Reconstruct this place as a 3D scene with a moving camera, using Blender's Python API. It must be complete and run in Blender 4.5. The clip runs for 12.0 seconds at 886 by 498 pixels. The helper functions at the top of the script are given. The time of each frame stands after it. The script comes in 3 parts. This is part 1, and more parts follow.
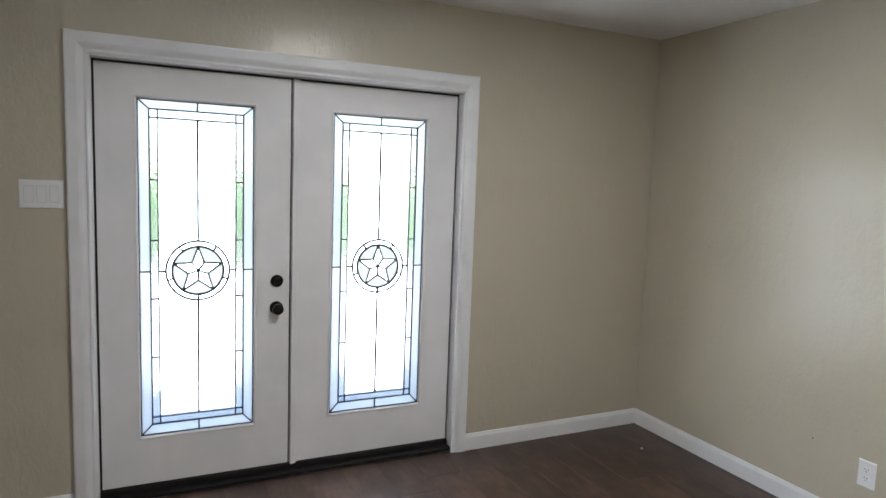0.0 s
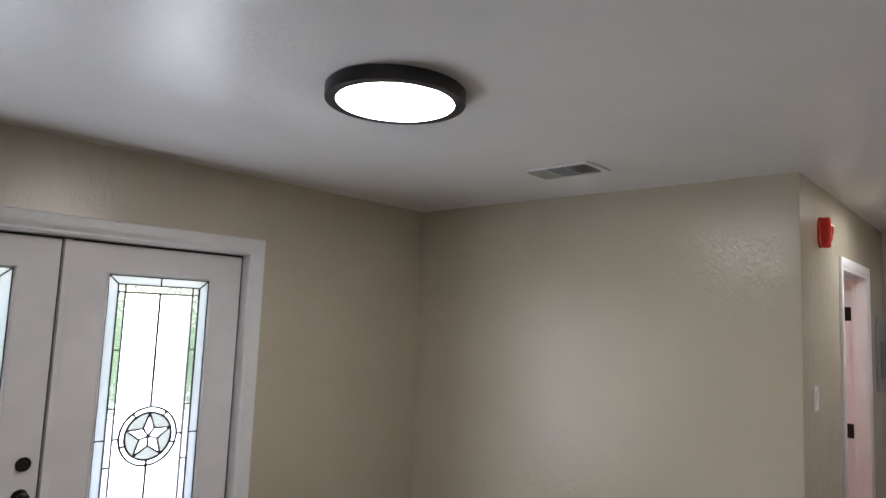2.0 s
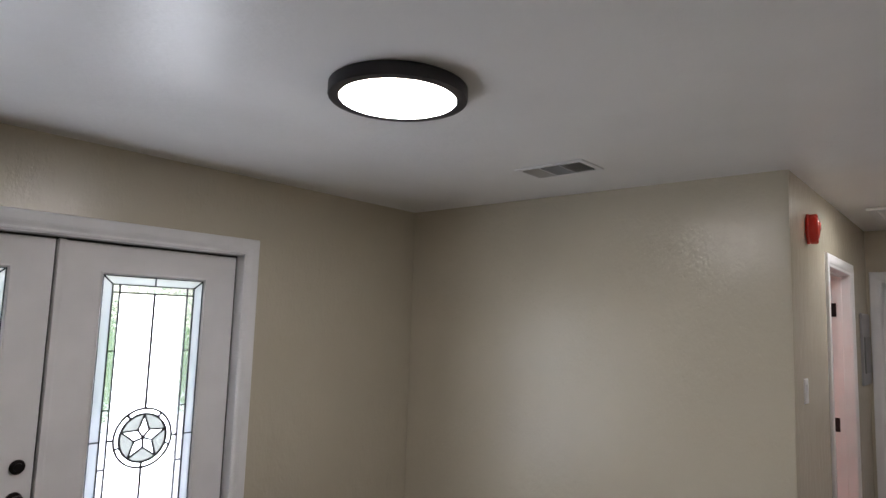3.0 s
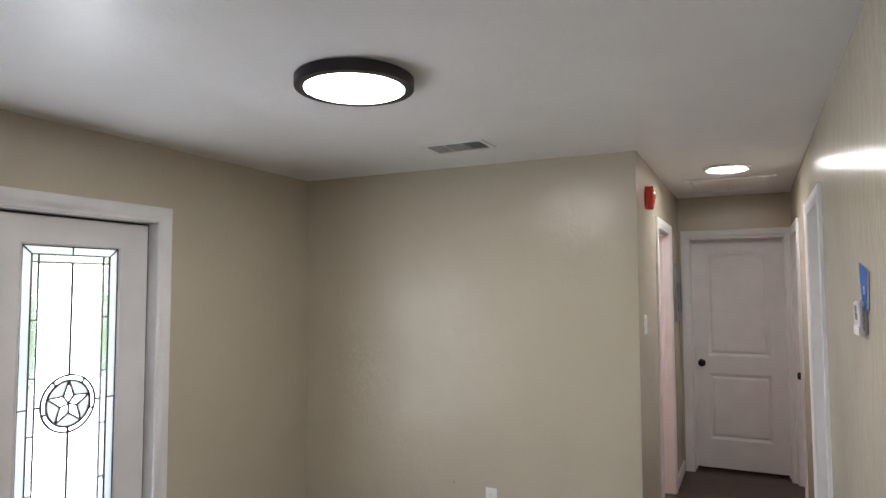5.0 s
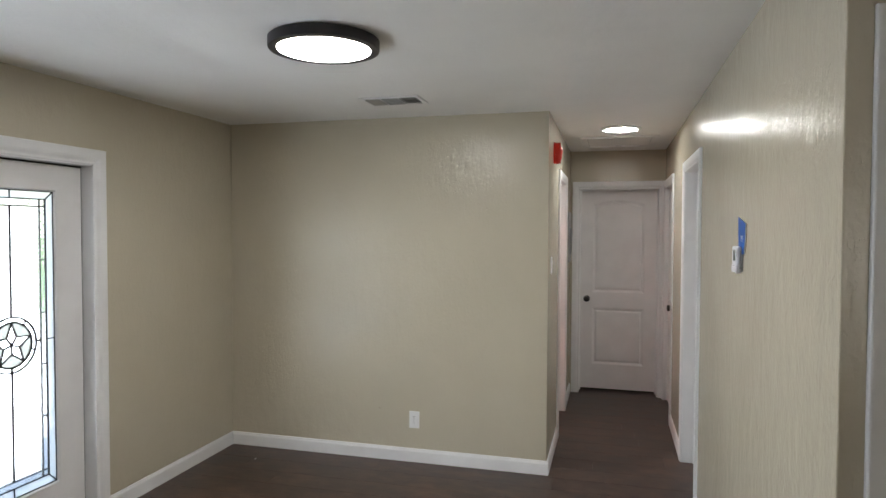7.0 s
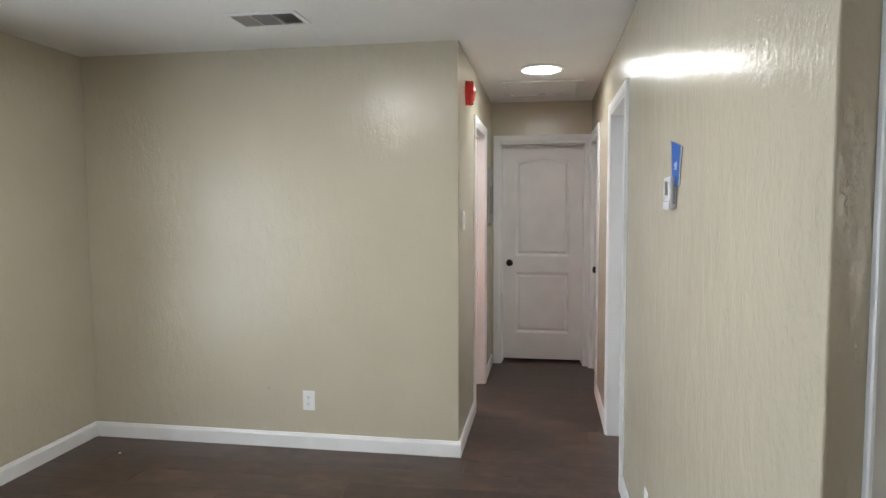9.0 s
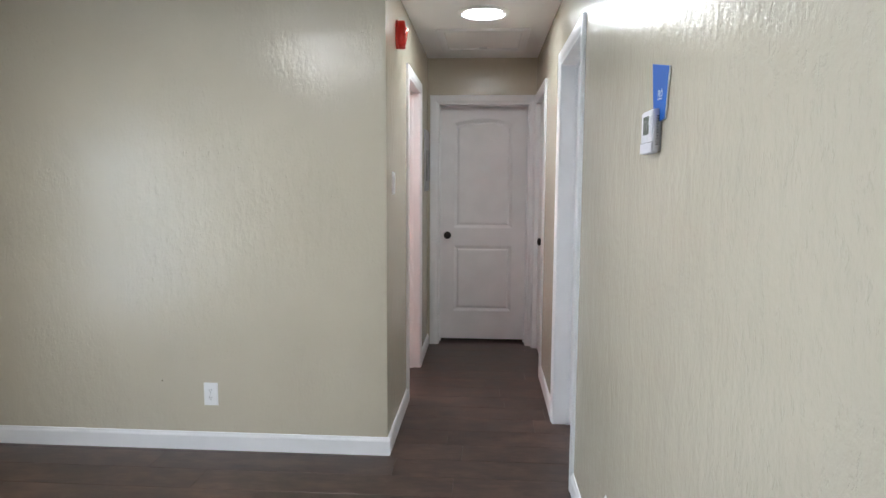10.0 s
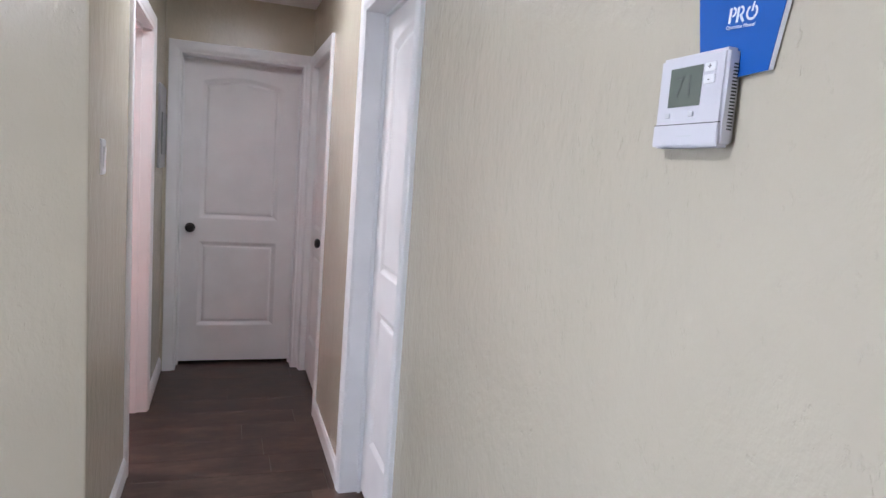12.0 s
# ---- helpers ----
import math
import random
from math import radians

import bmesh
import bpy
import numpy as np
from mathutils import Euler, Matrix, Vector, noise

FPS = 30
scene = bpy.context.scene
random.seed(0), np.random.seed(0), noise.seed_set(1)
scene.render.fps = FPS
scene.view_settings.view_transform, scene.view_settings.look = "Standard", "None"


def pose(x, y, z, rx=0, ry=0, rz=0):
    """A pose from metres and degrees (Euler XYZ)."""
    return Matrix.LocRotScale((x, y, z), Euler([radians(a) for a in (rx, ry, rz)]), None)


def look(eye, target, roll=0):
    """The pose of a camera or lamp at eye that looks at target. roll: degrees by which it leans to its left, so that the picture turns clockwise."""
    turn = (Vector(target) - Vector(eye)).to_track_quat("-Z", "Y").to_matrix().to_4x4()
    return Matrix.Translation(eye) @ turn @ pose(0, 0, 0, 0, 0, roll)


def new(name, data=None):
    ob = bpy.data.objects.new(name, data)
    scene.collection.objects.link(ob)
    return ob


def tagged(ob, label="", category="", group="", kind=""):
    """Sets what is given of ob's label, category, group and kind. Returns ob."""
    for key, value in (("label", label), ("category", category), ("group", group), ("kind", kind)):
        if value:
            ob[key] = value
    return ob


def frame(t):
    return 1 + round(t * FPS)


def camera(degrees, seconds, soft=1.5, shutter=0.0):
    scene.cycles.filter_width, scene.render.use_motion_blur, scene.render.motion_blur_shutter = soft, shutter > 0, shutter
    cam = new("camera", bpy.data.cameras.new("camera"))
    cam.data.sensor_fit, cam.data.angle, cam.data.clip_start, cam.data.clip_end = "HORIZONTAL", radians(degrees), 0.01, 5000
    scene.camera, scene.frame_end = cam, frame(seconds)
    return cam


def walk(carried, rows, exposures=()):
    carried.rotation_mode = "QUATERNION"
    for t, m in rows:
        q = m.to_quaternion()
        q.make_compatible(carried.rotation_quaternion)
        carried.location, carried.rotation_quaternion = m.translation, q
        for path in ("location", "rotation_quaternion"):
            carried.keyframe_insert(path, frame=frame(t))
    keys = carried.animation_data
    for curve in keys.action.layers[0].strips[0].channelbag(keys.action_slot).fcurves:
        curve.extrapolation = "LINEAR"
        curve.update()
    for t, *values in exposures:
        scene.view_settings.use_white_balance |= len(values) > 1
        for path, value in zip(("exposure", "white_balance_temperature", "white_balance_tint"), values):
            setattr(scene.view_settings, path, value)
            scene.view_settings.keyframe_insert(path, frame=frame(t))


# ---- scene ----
cam = camera(69.7, 12.0)
PATH = [
    (0, (-2.914, -3.12, 1.539), (-2.066, -1.321, 1.325), 2.1),
    (0.5, (-3.005, -3.185, 1.58), (-1.975, -1.479, 1.412), 2.8),
    (1, (-3.138, -3.168, 1.669), (-1.882, -1.613, 1.644), 2.9),
    (1.5, (-3.209, -3.154, 1.716), (-1.797, -1.745, 1.852), 2.7),
    (2, (-3.216, -3.15, 1.727), (-1.748, -1.807, 1.934), 2.4),
    (2.5, (-3.236, -3.155, 1.714), (-1.745, -1.841, 1.937), 2.0),
    (3, (-3.271, -3.112, 1.69), (-1.769, -1.81, 1.914), 1.9),
    (4.8, (-3.78, -2.992, 1.649), (-1.999, -2.099, 1.821), -0.1),
    (5, (-3.867, -3.019, 1.645), (-2.072, -2.145, 1.765), -0.2),
    (5.5, (-4.045, -3.009, 1.655), (-2.213, -2.207, 1.669), -0.3),
    (6, (-4.221, -2.889, 1.671), (-2.331, -2.233, 1.648), 0.0),
    (6.5, (-4.304, -2.84, 1.688), (-2.388, -2.269, 1.639), 0.2),
    (6.7, (-4.307, -2.827, 1.68), (-2.384, -2.279, 1.622), 0.2),
    (8.3, (-4.047, -2.875, 1.574), (-2.088, -2.482, 1.501), 0.0),
    (8.5, (-3.948, -2.902, 1.551), (-1.987, -2.524, 1.46), -0.1),
    (9, (-3.692, -2.916, 1.513), (-1.723, -2.598, 1.373), -0.2),
    (9.5, (-3.406, -2.865, 1.498), (-1.422, -2.667, 1.337), 0.3),
    (10, (-3.17, -2.903, 1.422), (-1.185, -2.773, 1.211), 0.3),
    (10.5, (-2.989, -2.840, 1.372), (-1.010, -2.770, 1.096), 0.7),
    (11, (-2.745, -2.742, 1.382), (-0.772, -2.926, 1.108), 2.3),
    (11.5, (-2.435, -2.779, 1.412), (-0.492, -3.174, 1.149), 3.8),
    (12, (-2.152, -2.810, 1.445), (-0.274, -3.455, 1.206), 4.3),
]
EXPOSURES = [(0.0, 1.76, 6260, 9), (0.5, 1.83, 6260, 9), (1.0, 1.87, 6360, 10), (1.5, 1.55, 6470, 12), (3.0, 1.29, 6520, 14), (5.0, 1.72, 6650, 12), (6.7, 1.73, 6590, 8), (8.5, 2.04, 6550, 6), (9.5, 2.13, 6320, 7), (10.5, 2.14, 5930, 9), (12.0, 2.13, 5880, 15)]
walk(cam, [(t, look(eye, target, roll)) for t, eye, target, roll in PATH], EXPOSURES)
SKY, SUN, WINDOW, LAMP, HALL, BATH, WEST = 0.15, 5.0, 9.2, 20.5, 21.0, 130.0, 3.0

# ---- sky, sun and window light ----
world = bpy.data.worlds.new("sky")
scene.world = world
world.use_nodes = True
wn = world.node_tree.nodes
sky = wn.new("ShaderNodeTexSky")
sky.sky_type, sky.sun_disc = "NISHITA", False
sky.sun_elevation, sky.sun_rotation = radians(52), radians(200)
world.node_tree.links.new(sky.outputs["Color"], wn["Background"].inputs["Color"])
wn["Background"].inputs["Strength"].default_value = SKY
sun = new("sun", bpy.data.lights.new("sun", "SUN"))
sun.data.energy, sun.data.angle, sun.data.color = SUN, radians(0.6), (1.0, 0.95, 0.88)
sun.matrix_world = look((-8, -14, 22), (0, 0, 0))


def window_lamp(x, z, w, h, strength):
    """Area lamp in daylight's stead, behind one clear field of a leaded door light."""
    lamp = new("window_lamp", bpy.data.lights.new("window_lamp", "AREA"))
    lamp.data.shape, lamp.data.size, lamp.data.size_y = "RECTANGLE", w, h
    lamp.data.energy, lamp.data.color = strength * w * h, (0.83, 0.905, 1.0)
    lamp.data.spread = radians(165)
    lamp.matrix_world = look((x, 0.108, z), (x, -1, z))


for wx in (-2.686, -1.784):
    window_lamp(wx, 1.072, 0.335, 1.39, WINDOW)


# Fill lamp in an added, unseen west window, to brighten the return wall.
west_fill = new("window_lamp", bpy.data.lights.new("window_lamp", "AREA"))
west_fill.data.shape, west_fill.data.size, west_fill.data.size_y = "RECTANGLE", 1.66, 1.10
west_fill.data.energy, west_fill.data.color = WEST, (1.0, 0.90, 0.80)
west_fill.matrix_world = look((-7.66, -4.45, 1.475), (0, -4.45, 1.475))


# ---- materials ----
def material(name, color, rough=0.5, metal=0.0, **more):
    m = bpy.data.materials.new(name)
    m.use_nodes = True
    b = m.node_tree.nodes["Principled BSDF"]
    b.inputs["Base Color"].default_value = (*color, 1)
    b.inputs["Roughness"].default_value = rough
    b.inputs["Metallic"].default_value = metal
    for key, value in more.items():
        b.inputs[key.replace("_", " ").title().replace("Ior", "IOR").replace("Weight", "Weight")].default_value = value
    return m


class Nodes:
    """Short hand for wiring a material's nodes."""

    def __init__(self, m):
        self.tree = m.node_tree
        self.b = self.tree.nodes["Principled BSDF"]

    def add(self, kind, **values):
        n = self.tree.nodes.new("ShaderNode" + kind)
        for key, value in values.items():
            n.inputs[key.replace("_", " ")].default_value = value
        return n

    def link(self, a, b):
        self.tree.links.new(a, b)

    def coords(self, scale=(1, 1, 1)):
        c, mp = self.add("TexCoord"), self.add("Mapping")
        mp.inputs["Scale"].default_value = scale
        self.link(c.outputs["Object"], mp.inputs["Vector"])
        return mp.outputs["Vector"]

    def noise(self, vector, scale, detail=3.0, rough=0.5):
        n = self.add("TexNoise", Scale=scale, Detail=detail, Roughness=rough)
        self.link(vector, n.inputs["Vector"])
        return n.outputs["Fac"]

    def ramp(self, fac, stops):
        n = self.add("ValToRGB")
        el = n.color_ramp.elements
        el[0].position, el[0].color = stops[0][0], (*stops[0][1], 1)
        el[1].position, el[1].color = stops[-1][0], (*stops[-1][1], 1)
        for pos, col in stops[1:-1]:
            el.new(pos).color = (*col, 1)
        self.link(fac, n.inputs["Fac"])
        return n.outputs["Color"]

    def bump(self, height, strength, distance, after=None):
        n = self.add("Bump", Strength=strength, Distance=distance)
        self.link(height, n.inputs["Height"])
        if after:
            self.link(after, n.inputs["Normal"])
        return n.outputs["Normal"]

    def to(self, out, name):
        self.link(out, self.b.inputs[name])


def grey(v):
    return (v, v, v)


def shade(c, k):
    return tuple(min(1, v * k) for v in c)


def textured_paint(name, color, rough, depth, stroke=(1, 1, 0.5)):
    """Satin paint over a skip-trowel texture: flat smeared skins, ragged dents between them, smooth stretches."""
    m = material(name, color, rough, Specular_Ior_Level=0.58)
    n = Nodes(m)
    v = n.coords(stroke)
    where = n.noise(n.coords(), 1.3, 3, 0.55)
    ragged = n.noise(v, 66, 4, 0.6)
    mixed = n.add("Math")
    mixed.operation = "MULTIPLY_ADD"
    n.link(where, mixed.inputs[0])
    mixed.inputs[1].default_value = 0.36
    n.link(ragged, mixed.inputs[2])
    skin = n.ramp(mixed.outputs[0], [(0.47, grey(0)), (0.56, grey(1))])
    first = n.bump(n.noise(v, 20, 2), 1.0, depth * 1.3)
    second = n.bump(n.noise(n.coords(tuple(0.4 + 0.6 * k for k in stroke)), 64, 3, 0.6), 1.0, depth * 0.74, first)
    n.to(n.bump(skin, 1.0, depth * 0.30, second), "Normal")
    n.to(n.ramp(n.noise(n.coords(), 2.2, 3), [(0.3, shade(color, 0.97)), (0.7, shade(color, 1.03))]), "Base Color")
    n.to(n.ramp(n.noise(n.coords(), 3.0, 4), [(0.3, grey(rough - 0.01)), (0.7, grey(rough + 0.02))]), "Roughness")
    return m


def gloss_paint(name, color, rough=0.38):
    """Brushed enamel on woodwork."""
    m = material(name, color, rough)
    n = Nodes(m)
    n.to(n.bump(n.noise(n.coords((1, 1, 0.12)), 160, 3), 0.12, 0.001), "Normal")
    n.to(n.ramp(n.noise(n.coords(), 5, 5), [(0.3, shade(color, 0.95)), (0.7, shade(color, 1.03))]), "Base Color")
    return m


WALL = textured_paint("wall_paint", (0.54, 0.492, 0.39), 0.205, 0.0022)
CEIL = textured_paint("ceiling_paint", (0.82, 0.81, 0.805), 0.33, 0.0018, (0.6, 1, 1))
PINK = textured_paint("pink_wall_paint", (0.78, 0.50, 0.46), 0.5, 0.001)
WHITE = gloss_paint("white_enamel", (0.80, 0.80, 0.81))
SLAB = gloss_paint("door_enamel", (0.80, 0.785, 0.79), 0.42)
PLASTIC = material("white_plastic", (0.82, 0.82, 0.83), 0.35)
THERMO = material("matt_white_plastic", (0.66, 0.65, 0.69), 0.5)
GREYPLASTIC = material("pale_grey_plastic", (0.62, 0.62, 0.64), 0.4)
SLOT = material("dark_slot", (0.02, 0.02, 0.02), 0.6)
BRONZE = material("oil_rubbed_bronze", (0.022, 0.018, 0.018), 0.38, 0.7)
BLACKMETAL = material("black_lamp_metal", (0.018, 0.016, 0.02), 0.42, 0.2)
THRESH = material("bronze_threshold", (0.018, 0.016, 0.016), 0.5, 0.3)
CAME = material("lead_came", (0.035, 0.035, 0.04), 0.45, 0.6)
RED = material("red_alarm_plastic", (0.78, 0.030, 0.018), 0.22, Coat_weight=0.5)
REDLENS = material("red_lens", (0.75, 0.05, 0.03), 0.08, Coat_weight=1.0)
BLUE = material("blue_booklet_card", (0.006, 0.10, 0.42), 0.5)
PAPER = material("white_paper", (0.85, 0.85, 0.85), 0.7)
LCD = material("liquid_crystal_display", (0.15, 0.175, 0.15), 0.18)
PANELGREY = material("grey_panel_steel", (0.30, 0.30, 0.31), 0.45, 0.2)
PANELDARK = material("dark_grey_panel_steel", (0.16, 0.165, 0.17), 0.4, 0.3)
GAP_SHADE = material("dark_gap_shade", (0.06, 0.06, 0.06), 0.8)


def glowing(name, color, strength):
    m = material(name, (0.9, 0.9, 0.9), 0.5)
    b = m.node_tree.nodes["Principled BSDF"]
    b.inputs["Emission Color"].default_value = (*color, 1)
    b.inputs["Emission Strength"].default_value = strength
    return m


LED = glowing("led_diffuser", (1.0, 0.98, 0.97), LAMP)
LEDHALL = glowing("hall_led_diffuser", (0.98, 0.98, 0.97), HALL)
LEDBATH = glowing("bath_led_diffuser", (1.0, 0.88, 0.82), BATH)


def leaded_glass(name, tint, rough, clear, bumps, scale):
    """Leaded-light glass: clear glass with a ripple, mixed with a share of obscured, light-scattering glass."""
    m = material(name, tint, rough, Transmission_weight=1.0, Ior=1.45)
    n = Nodes(m)
    height = n.noise(n.coords((1, 1, 0.5)), scale, 2.5)
    n.to(n.bump(height, bumps, 0.02), "Normal")
    scatter = n.add("BsdfTranslucent")
    scatter.inputs["Color"].default_value = (1.0, 0.96, 0.91, 1)
    mix = n.add("MixShader", Fac=clear)
    out = n.tree.nodes["Material Output"]
    n.link(scatter.outputs[0], mix.inputs[1])
    n.link(n.b.outputs[0], mix.inputs[2])
    n.link(mix.outputs[0], out.inputs["Surface"])
    return m


SEEDY = leaded_glass("seedy_glass", (0.80, 0.80, 0.796), 0.03, 0.94, 0.12, 90)
BEVEL = leaded_glass("bevelled_glass", (1, 1, 1), 0.05, 0.3, 0.1, 20)
# Star ground tinted dark only to dim the lamp shining behind it.
STARGLASS = leaded_glass("dim_star_glass", (0.080, 0.084, 0.077), 0.02, 0.96, 0.6, 40)
RIPPLE = leaded_glass("rippled_glass", (0.98, 0.99, 0.98), 0.02, 0.86, 0.8, 26)


def plank_material():
    m = material("walnut_laminate", (0.06, 0.03, 0.02), 0.3)
    n = Nodes(m)
    info = n.add("ObjectInfo")
    c = n.add("TexCoord")
    shift = n.add("VectorMath")
    shift.operation = "MULTIPLY_ADD"
    n.link(info.outputs["Random"], shift.inputs[0])
    shift.inputs[1].default_value = (37, 91, 13)
    n.link(c.outputs["Object"], shift.inputs[2])
    mp = n.add("Mapping")
    mp.inputs["Scale"].default_value = (1, 0.16, 1)
    n.link(shift.outputs[0], mp.inputs["Vector"])
    grain = n.noise(mp.outputs["Vector"], 55, 6, 0.65)
    wide = n.add("Mapping")
    wide.inputs["Scale"].default_value = (1, 0.6, 1)
    n.link(shift.outputs[0], wide.inputs["Vector"])
    cloud = n.noise(wide.outputs["Vector"], 9, 5, 0.6)
    tone = n.add("Mix", Factor=0.72)
    n.link(grain, tone.inputs[2])
    n.link(cloud, tone.inputs[3])
    col = n.ramp(tone.outputs[0], [(0.36, (0.023, 0.0130, 0.0098)), (0.5, (0.054, 0.031, 0.023)), (0.64, (0.105, 0.062, 0.046))])
    vary = n.add("HueSaturation")
    span = n.add("MapRange")
    span.inputs["To Min"].default_value, span.inputs["To Max"].default_value = 0.88, 1.12
    n.link(info.outputs["Random"], span.inputs["Value"])
    n.link(span.outputs[0], vary.inputs["Value"])
    n.link(col, vary.inputs["Color"])
    n.to(vary.outputs[0], "Base Color")
    n.to(n.ramp(cloud, [(0.3, grey(0.28)), (0.7, grey(0.38))]), "Roughness")
    n.to(n.bump(grain, 0.25, 0.0015), "Normal")
    return m


PLANK = plank_material()
CORE = material("floor_underlay", (0.02, 0.012, 0.01), 0.8)


def patchy(name, a, b, scale, rough=0.8, relief=0.01):
    m = material(name, a, rough)
    n = Nodes(m)
    f = n.noise(n.coords(), scale, 6, 0.6)
    n.to(n.ramp(f, [(0.35, a), (0.65, b)]), "Base Color")
    n.to(n.bump(n.noise(n.coords(), scale * 12, 3), 0.4, relief), "Normal")
    return m


CONCRETE = patchy("pale_concrete", (0.46, 0.48, 0.52), (0.56, 0.58, 0.61), 3, 0.85, 0.004)
GRASS = patchy("lawn_grass", (0.05, 0.12, 0.025), (0.10, 0.19, 0.05), 2, 0.9, 0.03)
LEAF = patchy("green_leaf", (0.07, 0.15, 0.03), (0.12, 0.24, 0.05), 4, 0.5, 0.002)
leaf_nodes = Nodes(LEAF)
through_leaf, leaf_mix = leaf_nodes.add("BsdfTranslucent", Color=(0.20, 0.42, 0.06, 1)), leaf_nodes.add("MixShader", Fac=0.4)
leaf_nodes.link(leaf_nodes.b.outputs[0], leaf_mix.inputs[1])
leaf_nodes.link(through_leaf.outputs[0], leaf_mix.inputs[2])
leaf_nodes.link(leaf_mix.outputs[0], leaf_nodes.tree.nodes["Material Output"].inputs["Surface"])
BARK = patchy("grey_bark", (0.10, 0.08, 0.06), (0.18, 0.15, 0.12), 12, 0.9, 0.01)


# ---- mesh helpers ----
def box(bm, x0, x1, y0, y1, z0, z1):
    vs = [bm.verts.new(p) for p in ((x0, y0, z0), (x1, y0, z0), (x1, y1, z0), (x0, y1, z0), (x0, y0, z1), (x1, y0, z1), (x1, y1, z1), (x0, y1, z1))]
    for f in ((3, 2, 1, 0), (4, 5, 6, 7), (0, 1, 5, 4), (1, 2, 6, 5), (2, 3, 7, 6), (3, 0, 4, 7)):
        bm.faces.new([vs[i] for i in f])
    return vs


def boxed(*spans, bevel=0.0, segments=2):
    bm = bmesh.new()
    for s in spans:
        box(bm, *s)
    if bevel:
        bmesh.ops.bevel(bm, geom=bm.edges[:], offset=bevel, segments=segments, affect="EDGES", profile=0.5)
    return bm


def finish(name, bm, mat, smooth=False):
    bmesh.ops.recalc_face_normals(bm, faces=bm.faces[:])
    me = bpy.data.meshes.new(name)
    bm.to_mesh(me)
    bm.free()
    me.materials.append(mat)
    if smooth:
        me.shade_smooth()
        me.set_sharp_from_angle(angle=radians(35))
    return me


def part(name, bm, mat, parent, label="", at=None, smooth=False):
    ob = new(name, finish(name, bm, mat, smooth))
    ob.parent = parent
    if at is not None:
        ob.matrix_basis = at
    return tagged(ob, label)


def thing(name, m, label, category, group="", kind=""):
    ob = new(name)
    ob.empty_display_size = 0.1
    ob.matrix_basis = m
    return tagged(ob, label, category, group, kind)


def whole(name, bm, mat, label, category, kind="", m=None, smooth=False):
    ob = new(name, finish(name, bm, mat, smooth))
    if m is not None:
        ob.matrix_basis = m
    return tagged(ob, label, category, "", kind)


def lathe(profile, steps=40, axis="z"):
    """Turns (radius, height) points round an axis; radius 0 closes an end."""
    bm = bmesh.new()
    rings = []
    for r, h in profile:
        ring = []
        for k in range(1 if r == 0 else steps):
            a = 2 * math.pi * k / steps
            p = (r * math.cos(a), r * math.sin(a), h)
            ring.append(bm.verts.new(p if axis == "z" else (p[0], -p[2], p[1])))
        rings.append(ring)
    for a, b in zip(rings, rings[1:]):
        for k in range(steps):
            quad = [a[k % len(a)], a[(k + 1) % len(a)], b[(k + 1) % len(b)], b[k % len(b)]]
            quad = list(dict.fromkeys(quad))
            if len(quad) > 2:
                bm.faces.new(quad)
    return bm


def prism(bm, outline, y0, y1):
    """A flat piece in the xz plane between depths y0 and y1."""
    a = [bm.verts.new((x, y0, z)) for x, z in outline]
    b = [bm.verts.new((x, y1, z)) for x, z in outline]
    bm.faces.new(a)
    bm.faces.new(b[::-1])
    for k in range(len(a)):
        j = (k + 1) % len(a)
        bm.faces.new((a[j], a[k], b[k], b[j]))


def bar(bm, p, q, w, y0, y1):
    """A straight strip of width w from p to q in the xz plane."""
    d = Vector((q[0] - p[0], q[1] - p[1])).normalized() * (w / 2)
    n = (-d.y, d.x)
    prism(bm, [(p[0] + n[0], p[1] + n[1]), (p[0] - n[0], p[1] - n[1]), (q[0] - n[0], q[1] - n[1]), (q[0] + n[0], q[1] + n[1])], y0, y1)


def text_mesh(name, words, size, mat, parent, at, label=""):
    cu = bpy.data.curves.new(name, "FONT")
    cu.body, cu.size, cu.align_x, cu.align_y, cu.extrude = words, size, "CENTER", "CENTER", 0.0002
    tmp = bpy.data.objects.new(name, cu)
    me = bpy.data.meshes.new_from_object(tmp)
    bpy.data.objects.remove(tmp)
    me.materials.clear()
    me.materials.append(mat)
    ob = new(name, me)
    ob.parent, ob.matrix_basis = parent, at
    return tagged(ob, label)


# ---- the house: walls, ceiling ----
H = 2.452
TOP = H + 0.05
HL, HR, HE, JX = -2.411, -3.325, 2.306, -2.69


def wall(name, spans, mat, label):
    whole(name, boxed(*spans), mat, label, "wall", "structure")


def outlined_wall(name, along, start, end, near, far, openings, label, corner=None):
    """A wall in one piece along x or y, with openings (from, to, height); corner: the arris that is rounded."""
    outline = [(start, 0)]
    for a, b, top in openings:
        outline += [(a, 0), (a, top), (b, top), (b, 0)]
    outline += [(end, 0), (end, TOP), (start, TOP)]
    bm = bmesh.new()
    prism(bm, outline, near, far)
    if along == "y":
        for v in bm.verts:
            v.co.x, v.co.y = v.co.y, v.co.x
    bm.normal_update()
    bmesh.ops.triangulate(bm, faces=[f for f in bm.faces if len(f.verts) > 4])
    if corner:
        arris = [e for e in bm.edges if all(abs(v.co.x - corner[0]) + abs(v.co.y - corner[1]) < 0.001 for v in e.verts)]
        bmesh.ops.bevel(bm, geom=arris, offset=0.005, segments=3, affect="EDGES", profile=0.5)
    whole(name, bm, WALL, label, "wall", "structure")


